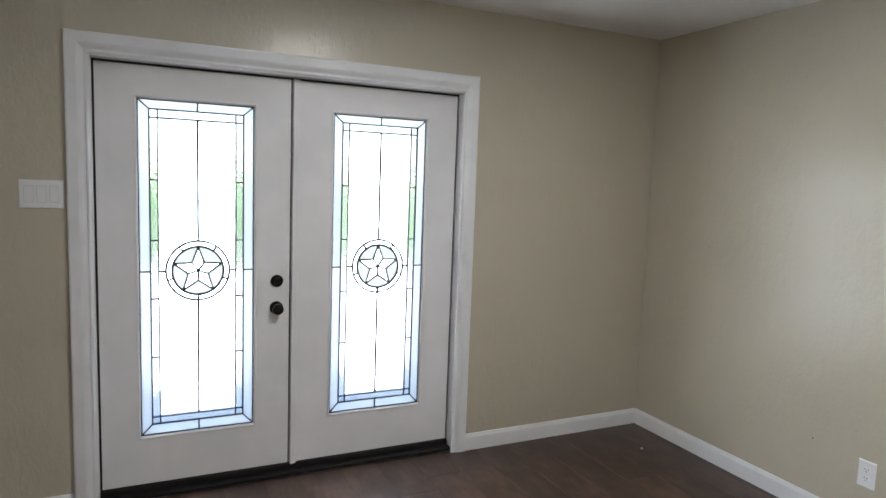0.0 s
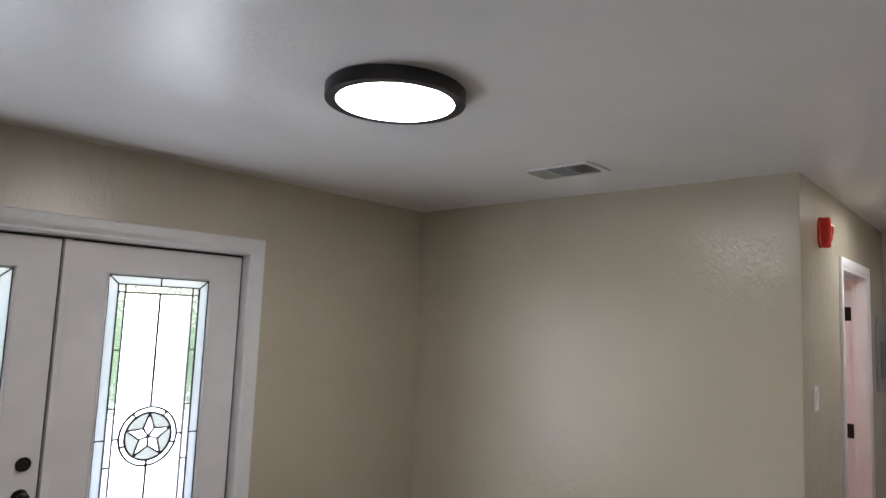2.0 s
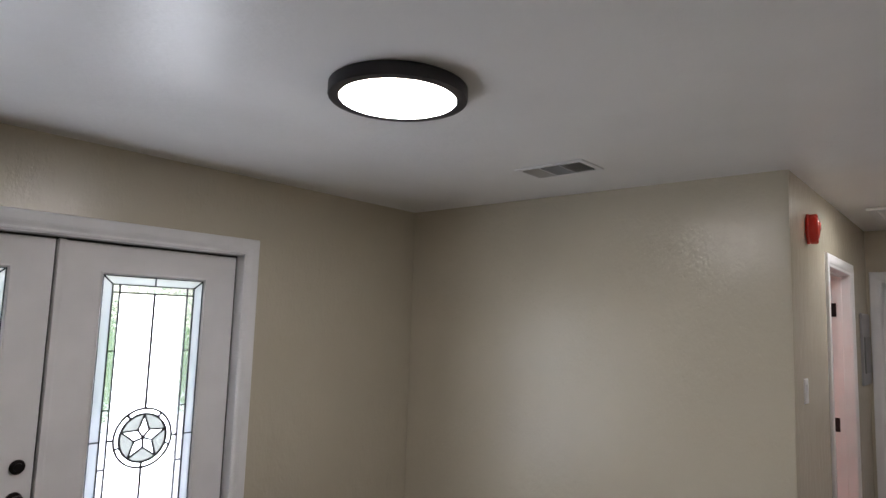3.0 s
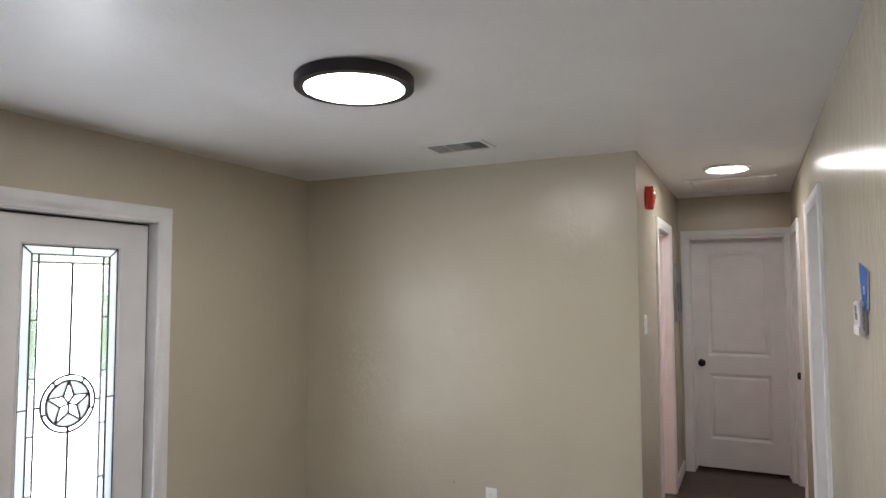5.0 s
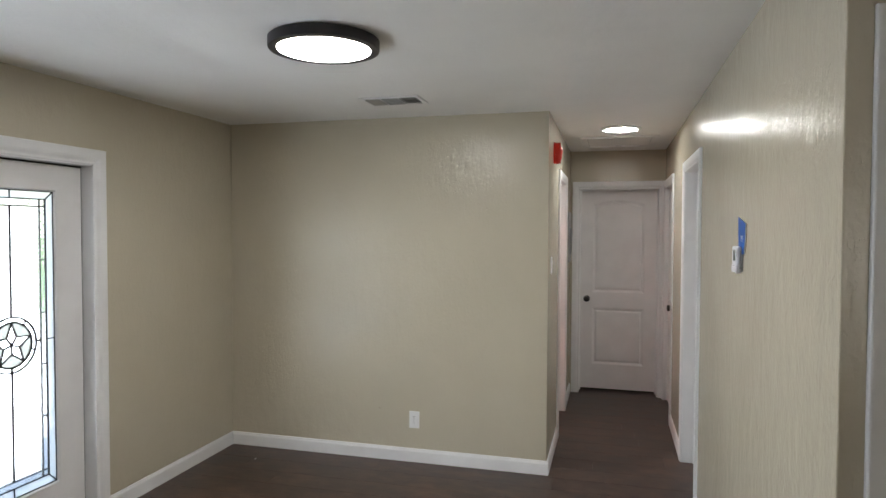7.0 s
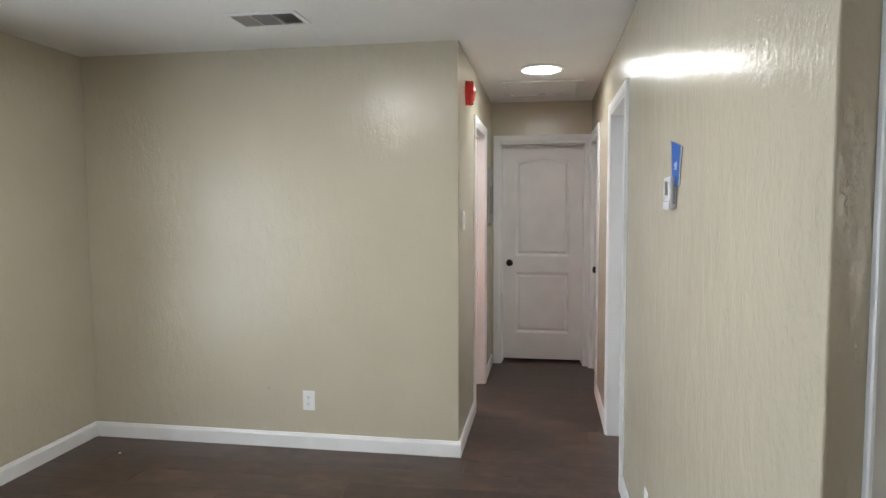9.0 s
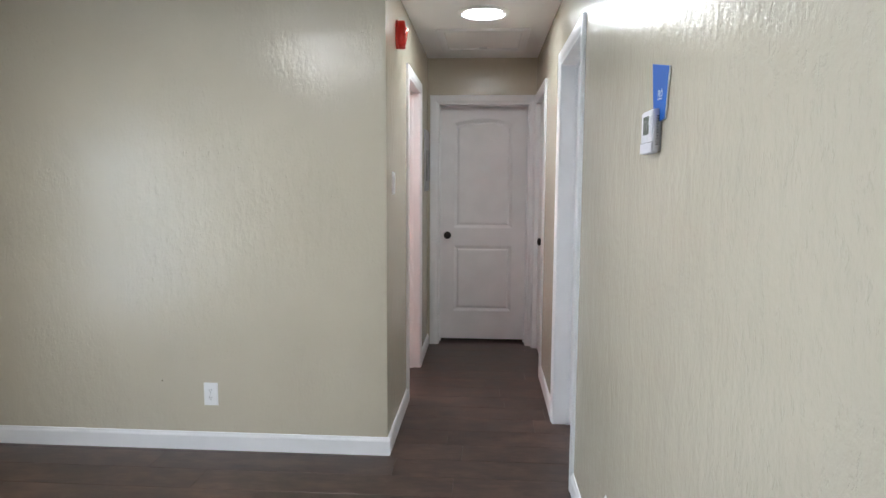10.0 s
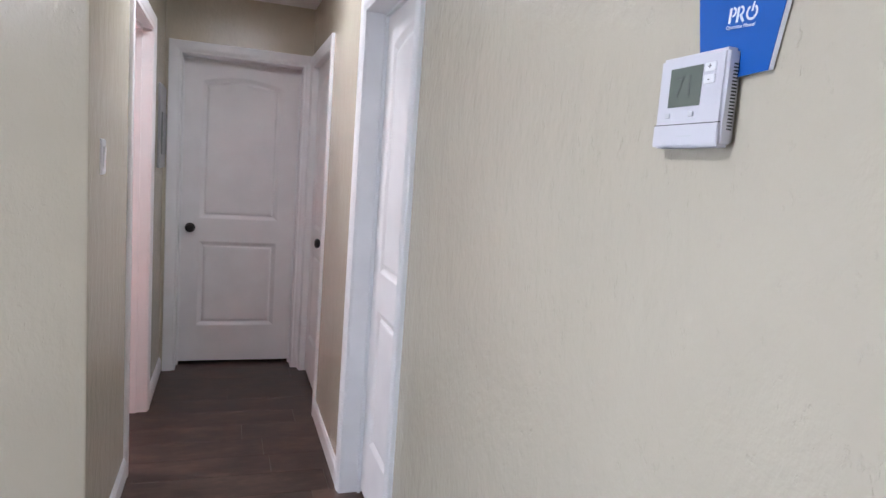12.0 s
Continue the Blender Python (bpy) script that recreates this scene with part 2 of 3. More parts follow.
outlined_wall("wall_north", "x", -7.6, 4.1, 0, 0.15, [(-3.135, -1.32, 2.03)], "beige satin-painted textured wall round the double doors")
outlined_wall("wall_east", "y", HL, -0.002, 0, 0.115, [], "beige satin-painted wall with a trowelled texture", (0, HL))
outlined_wall("wall_hall_north", "x", 0.115, HE, HL, HL + 0.115, [(0.855, 1.585, 2.088)], "beige textured hallway wall with a doorway")
outlined_wall("wall_hall_end", "y", -3.50, -0.002, HE, 2.49, [(-3.275, -2.497, 2.088)], "beige wall that closes the hallway over its end door")
outlined_wall("wall_hall_south", "x", JX, HE - 0.002, HR - 0.14, HR, [(-0.278, 0.508, 2.088), (1.44, 2.236, 2.088)], "pale beige satin-painted textured wall with two doors", (JX, HR))
outlined_wall("wall_return", "y", -6.5, HR - 0.14, JX, JX + 0.11, [(-4.262, -3.4675, 2.088)], "beige wall round the corner with a white door")
wall("wall_west", [(-7.75, -7.602, -6.65, -5.3, 0, TOP), (-7.75, -7.602, -3.6, 0.15, 0, TOP), (-7.75, -7.602, -5.3, -3.6, 0, 0.9), (-7.75, -7.602, -5.3, -3.6, 2.05, TOP)], WALL, "plain beige unseen wall with an added window")
# Unseen shell walls, added so that no sky light leaks in.
wall("wall_south", [(-7.6, 4.1, -6.65, -6.502, 0, TOP)], WALL, "plain beige wall, unseen, closing the house against sky light")
wall("wall_far_east", [(4.102, 4.25, -6.65, 0.15, 0, TOP)], WALL, "plain outer wall, unseen, keeping sky light out")
wall("wall_pink_room", [(0.119, 2.302, -2.293, -2.289, 2.09, TOP), (0.119, 0.85, -2.293, -2.289, 0, 2.09), (1.59, 2.302, -2.293, -2.289, 0, 2.09),
                        (0.119, 0.125, -2.28, -0.01, 0, TOP), (2.296, 2.302, -2.28, -0.01, 0, TOP), (0.13, 2.29, -0.012, -0.006, 0, TOP)],
     PINK, "pink-painted walls of the small side room")
whole("ceiling", boxed((-7.75, 4.25, -6.65, 0.152, H, H + 0.14)), CEIL, "white satin ceiling with a trowelled texture", "ceiling", "structure")


# ---- baseboards ----
def baseboard(x0, y0, x1, y1, turn):
    """A run from one end to the other; turn: the way its face looks, in degrees from -y."""
    length = math.hypot(x1 - x0, y1 - y0)
    bm = bmesh.new()
    outline = [(0, 0), (-0.014, 0), (-0.014, 0.074), (-0.012, 0.080), (-0.0085, 0.086), (-0.006, 0.094), (0, 0.096)]
    ends = [[bm.verts.new((x, y, z)) for y, z in outline] for x in (0, length)]
    bm.faces.new(ends[0])
    bm.faces.new(ends[1][::-1])
    for k in range(len(outline)):
        j = (k + 1) % len(outline)
        bm.faces.new((ends[0][k], ends[0][j], ends[1][j], ends[1][k]))
    whole("baseboard", bm, WHITE, "white painted wooden baseboard along the wall", "baseboard", "structure", pose(x0, y0, 0, 0, 0, turn))


baseboard(-1.263, -0.001, -0.015, -0.001, 0)
baseboard(-7.59, -0.001, -3.212, -0.001, 0)
baseboard(-0.001, 0, -0.001, HL - 0.014, -90)
baseboard(0.0, HL - 0.001, 0.794, HL - 0.001, 0)
baseboard(1.646, HL - 0.001, HE - 0.02, HL - 0.001, 0)
baseboard(-0.342, HR + 0.001, JX - 0.014, HR + 0.001, 180)
baseboard(1.379, HR + 0.001, 0.572, HR + 0.001, 180)
baseboard(JX - 0.001, HR, JX - 0.001, -3.380, -90)


# ---- doors ----
def casing(bm, xl, xr, zt, profile):
    """Mitred trim on three sides of an opening; profile: (outwards, proud) points."""
    rows = []
    for u, v in profile:
        rows.append([bm.verts.new(p) for p in ((xl - u, -v, 0), (xl - u, -v, zt + u), (xr + u, -v, zt + u), (xr + u, -v, 0))])
    n = len(rows)
    for k in range(n):
        a, b = rows[k], rows[(k + 1) % n]
        for s in range(3):
            bm.faces.new((a[s], a[s + 1], b[s + 1], b[s]))
    bm.faces.new([r[0] for r in rows])
    bm.faces.new([r[3] for r in rows][::-1])


def colonial(w):
    return [(0.0, 0.0), (0.0, 0.008), (0.004, 0.011), (0.010, 0.011), (0.012, 0.008), (0.016, 0.009), (0.024, 0.014), (0.032, 0.0165), (0.040, 0.0175),
            (w - 0.006, 0.0175), (w - 0.002, 0.016), (w, 0.012), (w, 0.0)]


def round_knob(parent, x, y, z):
    """A knob on its rose, sticking out of the slab's face."""
    knob = part("door_knob", lathe([(0, 0.0), (0.032, 0.0), (0.033, 0.004), (0.029, 0.009), (0.013, 0.011), (0.0115, 0.030), (0.017, 0.036), (0.025, 0.042), (0.0275, 0.050), (0.0265, 0.058),
                                    (0.019, 0.064), (0.008, 0.066), (0, 0.066)], 36, "y"), BRONZE, parent, "dark bronze round knob", pose(x, y, z), True)
    return knob


def arched_outline(x0, x1, z0, z1, rise, inset, steps=14):
    pts = [(x0 + inset, z0 + inset), (x1 - inset, z0 + inset)]
    a, b = x1 - inset, x0 + inset
    for k in range(steps + 1):
        f = k / steps
        pts.append((a + (b - a) * f, z1 - inset - rise + rise * math.sin(math.pi * f) ** 0.9 if rise else z1 - inset))
        if not rise and k == 0:
            pts.append((b, z1 - inset))
            break
    return pts


def panel_slab(x0, x1, z0, z1, y, thick=0.036):
    """A moulded two-panel door leaf; the upper panel has an arched head."""
    bm = bmesh.new()
    s = 0.118
    lower = (x0 + s, x1 - s, z0 + 0.250, z0 + 0.838, 0.0)
    upper = (x0 + s, x1 - s, z0 + 0.994, z0 + 1.946, 0.040)

    def face(pts, d=0.0):
        return bm.faces.new([bm.verts.new((px, y + d, pz)) for px, pz in pts])

    face([(x0, z0), (x0 + s, z0), (x0 + s, z1), (x0, z1)])
    face([(x1 - s, z0), (x1, z0), (x1, z1), (x1 - s, z1)])
    face([(x0 + s, z0), (x1 - s, z0), (x1 - s, lower[2]), (x0 + s, lower[2])])
    face([(x0 + s, lower[3]), (x1 - s, lower[3]), (x1 - s, upper[2]), (x0 + s, upper[2])])
    head = arched_outline(*upper, 0)[2:]
    face([(x0 + s, z1), (x0 + s, head[-1][1])] + [(px, pz) for px, pz in head[::-1][1:-1]] + [(x1 - s, head[0][1]), (x1 - s, z1)])
    for p in (lower, upper):
        loops = [(0, 0), (0.006, 0.002), (0.024, 0.012), (0.031, 0.0125), (0.040, 0.004), (0.050, 0.002)]
        rows = [[bm.verts.new((px, y + d, pz)) for px, pz in arched_outline(*p, inset)] for inset, d in loops]
        for a, b in zip(rows, rows[1:]):
            for k in range(len(a)):
                j = (k + 1) % len(a)
                bm.faces.new((a[k], a[j], b[j], b[k]))
        bm.faces.new(rows[-1])
    bm.faces.new([bm.verts.new(p) for p in ((x0, y + thick, z0), (x0, y + thick, z1), (x1, y + thick, z1), (x1, y + thick, z0))])
    for a, b in (((x0, z0), (x1, z0)), ((x1, z0), (x1, z1)), ((x1, z1), (x0, z1)), ((x0, z1), (x0, z0))):
        bm.faces.new([bm.verts.new(p) for p in ((a[0], y, a[1]), (b[0], y, b[1]), (b[0], y + thick, b[1]), (a[0], y + thick, a[1]))])
    bmesh.ops.remove_doubles(bm, verts=bm.verts[:], dist=0.0004)
    return bm


def jamb(parent, xl, xr, zt, depth, stop_at, t=0.018):
    """Lining of an opening, with the stop that the leaf closes against."""
    bm = boxed((xl - t, xl, 0.001, depth, 0, zt + t), (xr, xr + t, 0.001, depth, 0, zt + t), (xl, xr, 0.001, depth, zt, zt + t))
    part("jamb", bm, WHITE, parent)
    if stop_at:
        a, b = stop_at
        bm = boxed((xl, xl + 0.011, a, b, 0, zt), (xr - 0.011, xr, a, b, 0, zt), (xl + 0.011, xr - 0.011, a, b, zt - 0.011, zt))
        part("door_stop", bm, WHITE, parent)


def inner_door(name, m, w, recess, depth, knob_x, label, cw=0.075, zt=2.068, slab=True, stops=None, knob_z=0.95):
    d = thing(name, m, label, "door", "", "structure")
    bm = bmesh.new()
    casing(bm, 0, w, zt, colonial(cw))
    part("casing", bm, WHITE, d, "white moulded door casing")
    jamb(d, 0, w, zt, depth, stops)
    if slab:
        part("slab", panel_slab(0.003, w - 0.003, 0.022, zt - 0.003, recess), SLAB, d, "white two-panel leaf with an arched head")
        round_knob(d, knob_x, recess, knob_z)
    return d


inner_door("door_2", pose(HE, -2.509, 0, 0, 0, -90), 0.754, 0.128, 0.18, 0.066, "closed white two-panel door at the end of the hallway", 0.079, stops=(0.113, 0.1275))
inner_door("door_3", pose(0.495, HR, 0, 0, 0, 180), 0.76, 0.086, 0.14, 0.702, "closed white two-panel door in the beige hallway wall", 0.075, stops=(0.071, 0.0855))
inner_door("door_4", pose(2.223, HR, 0, 0, 0, 180), 0.77, 0.030, 0.14, 0.705, "closed white closet door with a dark bronze knob", 0.072, knob_z=0.985)
inner_door("door_5", pose(JX, -3.473, 0, 0, 0, -90), 0.77, 0.06, 0.115, 0.70, "white door round the corner of the wall", 0.092)
bath = inner_door("door_6", pose(0.868, HL, 0, 0, 0, 0), 0.704, 0, 0.115, 0, "white cased doorway to a pink room, its door swung open", 0.072, slab=False, stops=(0.045, 0.075))
for hz in (1.80, 1.065, 0.22):
    hinge = part("hinge", boxed((0.7005, 0.7038, 0.078, 0.112, hz, hz + 0.088), bevel=0.001), BRONZE, bath, "dark bronze hinge leaf")
    part("hinge_barrel", lathe([(0, 0), (0.006, 0), (0.006, 0.09), (0, 0.09)], 14), BRONZE, hinge, "", pose(0.697, 0.118, hz - 0.001))
# its leaf, swung right back into the pink room
leaf = part("slab", panel_slab(0.0, 0.70, 0.016, 2.04, 0.0), SLAB, bath, "white two-panel leaf, open", pose(0.745, 0.13, 0, 0, 0, 84))


# ---- leaded glass double doors ----
french = thing("door_1", pose(0, 0, 0), "closed pair of white front doors with leaded star glass", "door", "", "structure")
bm = bmesh.new()
wide = [(0.0, 0.0), (0.0, 0.010), (0.005, 0.014), (0.012, 0.014), (0.015, 0.010), (0.022, 0.012), (0.034, 0.018), (0.044, 0.021), (0.080, 0.022), (0.086, 0.020), (0.088, 0.014), (0.088, 0.0)]
casing(bm, -3.122, -1.353, 2.015, wide)
part("casing", bm, WHITE, french, "wide white moulded casing")
part("jamb", boxed((-3.134, -3.117, 0.001, 0.149, 0, 2.028), (-1.339, -1.321, 0.001, 0.149, 0, 2.028), (-3.117, -1.339, 0.001, 0.149, 2.011, 2.028)), WHITE, french)
part("door_stop", boxed((-3.1165, -3.1075, 0.086, 0.148, 0.05, 2.0105), (-1.3495, -1.3395, 0.086, 0.148, 0.05, 2.0105), (-3.1075, -1.3495, 0.086, 0.148, 2.0005, 2.0105), (-2.2565, -2.2495, 0.090, 0.120, 0.05, 2.0)), SLOT, french, "black weather strip")
part("threshold", boxed((-3.116, -1.34, 0.024, 0.16, 0.0005, 0.020), (-3.116, -1.34, 0.066, 0.120, 0.020, 0.046), bevel=0.003), THRESH, french, "dark bronze threshold")
GB, GT, GY = 0.286, 1.857, 0.100


def arc(cx, cz, r, a0, a1, steps=12):
    return [(cx + r * math.cos(radians(a0 + (a1 - a0) * k / steps)), cz + r * math.sin(radians(a0 + (a1 - a0) * k / steps))) for k in range(steps + 1)]


def leaded_door(x0, x1, c, knobs):
    leaf = part("leaf", boxed((x0, c - 0.262, 0.088, 0.132, 0.052, 2.000), (c + 0.262, x1, 0.088, 0.132, 0.052, 2.000),
                              (c - 0.262, c + 0.262, 0.088, 0.132, 0.052, GB - 0.007), (c - 0.262, c + 0.262, 0.088, 0.132, GT + 0.007, 2.000)), SLAB, french, "white door leaf", pose(0, -0.009, 0))
    bm = bmesh.new()
    lip = [(c - 0.262, GB - 0.007), (c + 0.262, GB - 0.007), (c + 0.262, GT + 0.007), (c - 0.262, GT + 0.007)]
    inner = [(c - 0.255, GB), (c + 0.255, GB), (c + 0.255, GT), (c - 0.255, GT)]
    wide_lip = [(c - 0.270, GB - 0.015), (c + 0.270, GB - 0.015), (c + 0.270, GT + 0.015), (c - 0.270, GT + 0.015)]
    rows = [[bm.verts.new((x, y, z)) for x, z in loop] for loop, y in ((wide_lip, 0.0875), (wide_lip, 0.085), (lip, 0.083), (inner, 0.092), (inner, 0.128))]
    for a, b in zip(rows, rows[1:]):
        for k in range(4):
            j = (k + 1) % 4
            bm.faces.new((a[k], a[j], b[j], b[k]))
    part("glass_frame", bm, SLAB, leaf)
    mid = 1.070
    l1, l2 = 0.206, 0.171
    t1, t2, b1, b2 = GT - 0.044, GT - 0.082, GB + 0.052, GB + 0.086
    ticks = [t2, 1.494, 1.215, 0.941, 0.663, b2]
    R, r, tip, valley = 0.1415, 0.115, 0.112, 0.046
    star = []
    for k in range(10):
        a = radians(90 + 36 * k)
        q = tip if k % 2 == 0 else valley
        star.append((c + q * math.cos(a), mid + q * math.sin(a)))
    # lead lines
    lead = bmesh.new()
    y0, y1, w, inner_w = GY - 0.005, GY + 0.005, 0.0060, 0.0098

    def line(p, q, wd=w):
        bar(lead, p, q, wd, y0, y1)

    for s in (-1, 1):
        line((c + s * l1, b1), (c + s * l1, t1))
        line((c + s * l2, b1), (c + s * l2, t1))
        for z in ticks[1:-1]:
            line((c + s * l2, z), (c + s * l1, z))
        line((c + s * l1, mid), (c + s * 0.255, mid))
        line((c + s * R, mid), (c + s * l2, mid), inner_w)
        line((c + s * l1, t1), (c + s * 0.255, GT))
        line((c + s * l1, b1), (c + s * 0.255, GB))
    for z in (t1, t2, b1, b2):
        line((c - l1, z), (c + l1, z))
    line((c, t1), (c, GT))
    line((c, GB), (c, b1))
    line((c, mid + R), (c, t2), inner_w)
    line((c, b2), (c, mid - R), inner_w)
    for rad in (R, r):
        loop = arc(c, mid, rad, 0, 360, 56)
        for p, q in zip(loop, loop[1:]):
            line(p, q, inner_w)
    for k in range(5):
        a = radians(54 + 72 * k)
        line((c + r * math.cos(a), mid + r * math.sin(a)), (c + R * math.cos(a), mid + R * math.sin(a)), inner_w)
        line((c, mid), star[2 * k + 1], 0.0088)
    for k in range(10):
        line(star[k], star[(k + 1) % 10], 0.0078)
    line((c - 0.253, GB), (c - 0.253, GT), 0.005)
    line((c + 0.253, GB), (c + 0.253, GT), 0.005)
    line((c - 0.25, GB + 0.0025), (c + 0.25, GB + 0.0025), 0.005)
    line((c - 0.25, GT - 0.0025), (c + 0.25, GT - 0.0025), 0.005)
    part("lead_came", lead, CAME, leaf, "dark lead lines with a five-pointed star")

    def pane(outline, mat):
        bm = bmesh.new()
        prism(bm, outline, GY - 0.002, GY + 0.002)
        ob = part("pane", bm, mat, leaf)
        ob.visible_shadow = False

    for s in (-1, 1):
        for za, zb, ea, eb in ((mid, t1, mid, GT), (b1, mid, GB, mid)):
            pane([(c + s * l1, za), (c + s * l1, zb), (c + s * 0.255, eb), (c + s * 0.255, ea)], BEVEL)
        for zt, ze in ((t1, GT), (b1, GB)):
            pane([(c, zt), (c + s * l1, zt), (c + s * 0.255, ze), (c, ze)], BEVEL)
        for za, zb in zip(ticks, ticks[1:]):
            pane([(c + s * l2, za), (c + s * l1, za), (c + s * l1, zb), (c + s * l2, zb)], RIPPLE)
        for za, zb in ((t2, t1), (b1, b2)):
            pane([(c + s * l2, za), (c + s * l1, za), (c + s * l1, zb), (c + s * l2, zb)], RIPPLE)
        for up in (-1, 1):
            edge = t2 if up > 0 else b2
            a0, a1 = (0 if s > 0 else 180), 90 * up + (0 if s > 0 or up > 0 else 360)
            pane([(c + s * l2, mid), (c + s * l2, edge), (c, edge)] + arc(c, mid, R, a1, a0, 14), SEEDY)
    for za, zb in ((t2, t1), (b1, b2)):
        pane([(c - l2, za), (c + l2, za), (c + l2, zb), (c - l2, zb)], RIPPLE)
    for k in range(5):
        a = 54 + 72 * k
        pane(arc(c, mid, R, a, a + 72) + arc(c, mid, r, a + 72, a), SEEDY)
        pane([(c, mid), star[(2 * k - 1) % 10], star[2 * k], star[2 * k + 1]], SEEDY)
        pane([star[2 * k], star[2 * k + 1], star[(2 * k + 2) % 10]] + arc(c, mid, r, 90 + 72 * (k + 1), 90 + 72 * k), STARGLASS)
    if knobs:
        part("deadbolt", lathe([(0, 0), (0.030, 0), (0.031, 0.006), (0.027, 0.012), (0.018, 0.014), (0.017, 0.020), (0, 0.021)], 32, "y"), BRONZE, leaf, "dark bronze deadbolt", pose(-2.319, 0.088, 1.010), True)
        round_knob(leaf, -2.321, 0.088, 0.874)
    return leaf


leaded_door(-3.107, -2.257, -2.686, True)
second = leaded_door(-2.249, -1.350, -1.784, False)
part("astragal", boxed((-2.2475, -2.222, 0.070, 0.0865, 0.047, 2.003), (-2.222, -2.214, 0.078, 0.0865, 0.047, 2.003), bevel=0.002), SLAB, second, "white meeting strip")
part("door_sweep", boxed((-3.112, -1.344, 0.080, 0.121, 0.0465, 0.0515)), SLOT, french, "black rubber door sweep")

# Unseen window, added as the opening for the west fill lamp.
window = thing("added_window_1", pose(-7.70, -4.45, 1.475), "plain white-framed window added unseen in the back wall", "window", "", "structure")
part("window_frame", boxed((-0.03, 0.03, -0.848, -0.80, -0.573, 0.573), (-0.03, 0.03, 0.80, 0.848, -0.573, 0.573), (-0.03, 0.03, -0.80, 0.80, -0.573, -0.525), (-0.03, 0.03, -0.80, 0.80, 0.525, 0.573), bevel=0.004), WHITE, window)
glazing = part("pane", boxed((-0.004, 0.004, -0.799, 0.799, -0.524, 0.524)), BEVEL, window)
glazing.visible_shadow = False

# ---- ceiling lamps, vent, hatch ----
def round_lamp(name, x, y, z, profile, lens, body_mat, lens_mat, label, lens_label):
    t = thing(name, pose(x, y, z), label, "ceiling lamp")
    part("housing", lathe(profile, 72), body_mat, t, "", None, True)
    part("diffuser", lathe(lens, 72), lens_mat, t, lens_label, None, True)
    if body_mat is PLASTIC:
        # Flat ring coloured dark for the shade in the rim's recess.
        part("recess", lathe([(0.1125, -0.0041), (0.1285, -0.0041), (0.1285, -0.0052), (0.1125, -0.0052), (0.1125, -0.0041)], 48), GAP_SHADE, t, "dark ring painted as shade in the gap round the diffuser")


round_lamp("ceiling_lamp", -1.843, -1.656, H - 0.0008, [(0, 0.0), (0.226, 0.0), (0.230, -0.004), (0.230, -0.040), (0.228, -0.044), (0.198, -0.046), (0.193, -0.043), (0.193, -0.038), (0, -0.038)],
           [(0, -0.0395), (0.1925, -0.0395), (0.1925, -0.0435), (0.185, -0.0445), (0, -0.046)], BLACKMETAL, LED, "lit round black-rimmed flush ceiling lamp", "glowing white diffuser")
round_lamp("ceiling_lamp", 0.845, -2.880, H - 0.0008, [(0, 0.0), (0.155, 0.0), (0.157, -0.006), (0.152, -0.013), (0.140, -0.018), (0.132, -0.016), (0.129, -0.004), (0, -0.003)],
           [(0, -0.0042), (0.112, -0.0042), (0.112, -0.008), (0.106, -0.011), (0.06, -0.013), (0, -0.0135)], PLASTIC, LEDHALL, "lit round white-rimmed flush hallway lamp", "glowing white diffuser")
# Unseen lamp, added to give the pink room and its doorway their light.
round_lamp("ceiling_lamp", 2.02, -1.0, H - 0.0008, [(0, 0.0), (0.155, 0.0), (0.157, -0.006), (0.152, -0.013), (0.140, -0.018), (0.132, -0.016), (0.129, -0.004), (0, -0.003)],
           [(0, -0.0042), (0.112, -0.0042), (0.112, -0.008), (0.106, -0.011), (0.06, -0.013), (0, -0.0135)], PLASTIC, LEDBATH, "unseen round white flush lamp added to light the pink room", "glowing white diffuser")

vent = thing("ceiling_vent", pose(-0.592, -1.525, H - 0.0008), "white louvred ceiling air vent", "air vent")
# Flat near-black plate: the shade inside the duct is put into its colour.
part("backing", boxed((-0.085, 0.085, -0.160, 0.160, -0.0015, 0.0)), GAP_SHADE, vent, "dark plate standing in for shade inside the duct")
bm = boxed((-0.112, 0.112, -0.187, -0.160, -0.008, 0), (-0.112, 0.112, 0.160, 0.187, -0.008, 0), (-0.112, -0.085, -0.160, 0.160, -0.008, 0), (0.085, 0.112, -0.160, 0.160, -0.008, 0), bevel=0.0025)
part("frame", bm, PLASTIC, vent, "white metal frame")
# White slats coloured grey: the shade among the louvres is in the colour.
SLAT = material("shaded_vent_slat", (0.5, 0.5, 0.5), 0.5)
for k in range(7):
    part("slat", boxed((-0.084, 0.084, -0.0008, 0.0008, -0.007, 0.007)), SLAT, vent, "", pose(0, -0.150 + 0.015 * k, -0.008, -42, 0, 0))
    part("slat", boxed((-0.084, 0.084, -0.0008, 0.0008, -0.007, 0.007)), SLAT, vent, "", pose(0, 0.150 - 0.015 * k, -0.008, 42, 0, 0))
for k in range(10):
    part("slat", boxed((-0.0008, 0.0008, -0.052, 0.052, -0.007, 0.007)), SLAT, vent, "", pose(-0.076 + 0.017 * k, 0, -0.008, 0, 50, 0))
for s in (-1, 1):
    part("divider", boxed((-0.085, 0.085, s * 0.0555 - 0.002, s * 0.0555 + 0.002, -0.012, 0)), PLASTIC, vent)

hatch = thing("attic_hatch", pose(1.60, -2.875, H - 0.0008), "white attic access hatch with a flat wooden frame", "attic hatch")
fx, fy, fw = 0.335, 0.320, 0.055
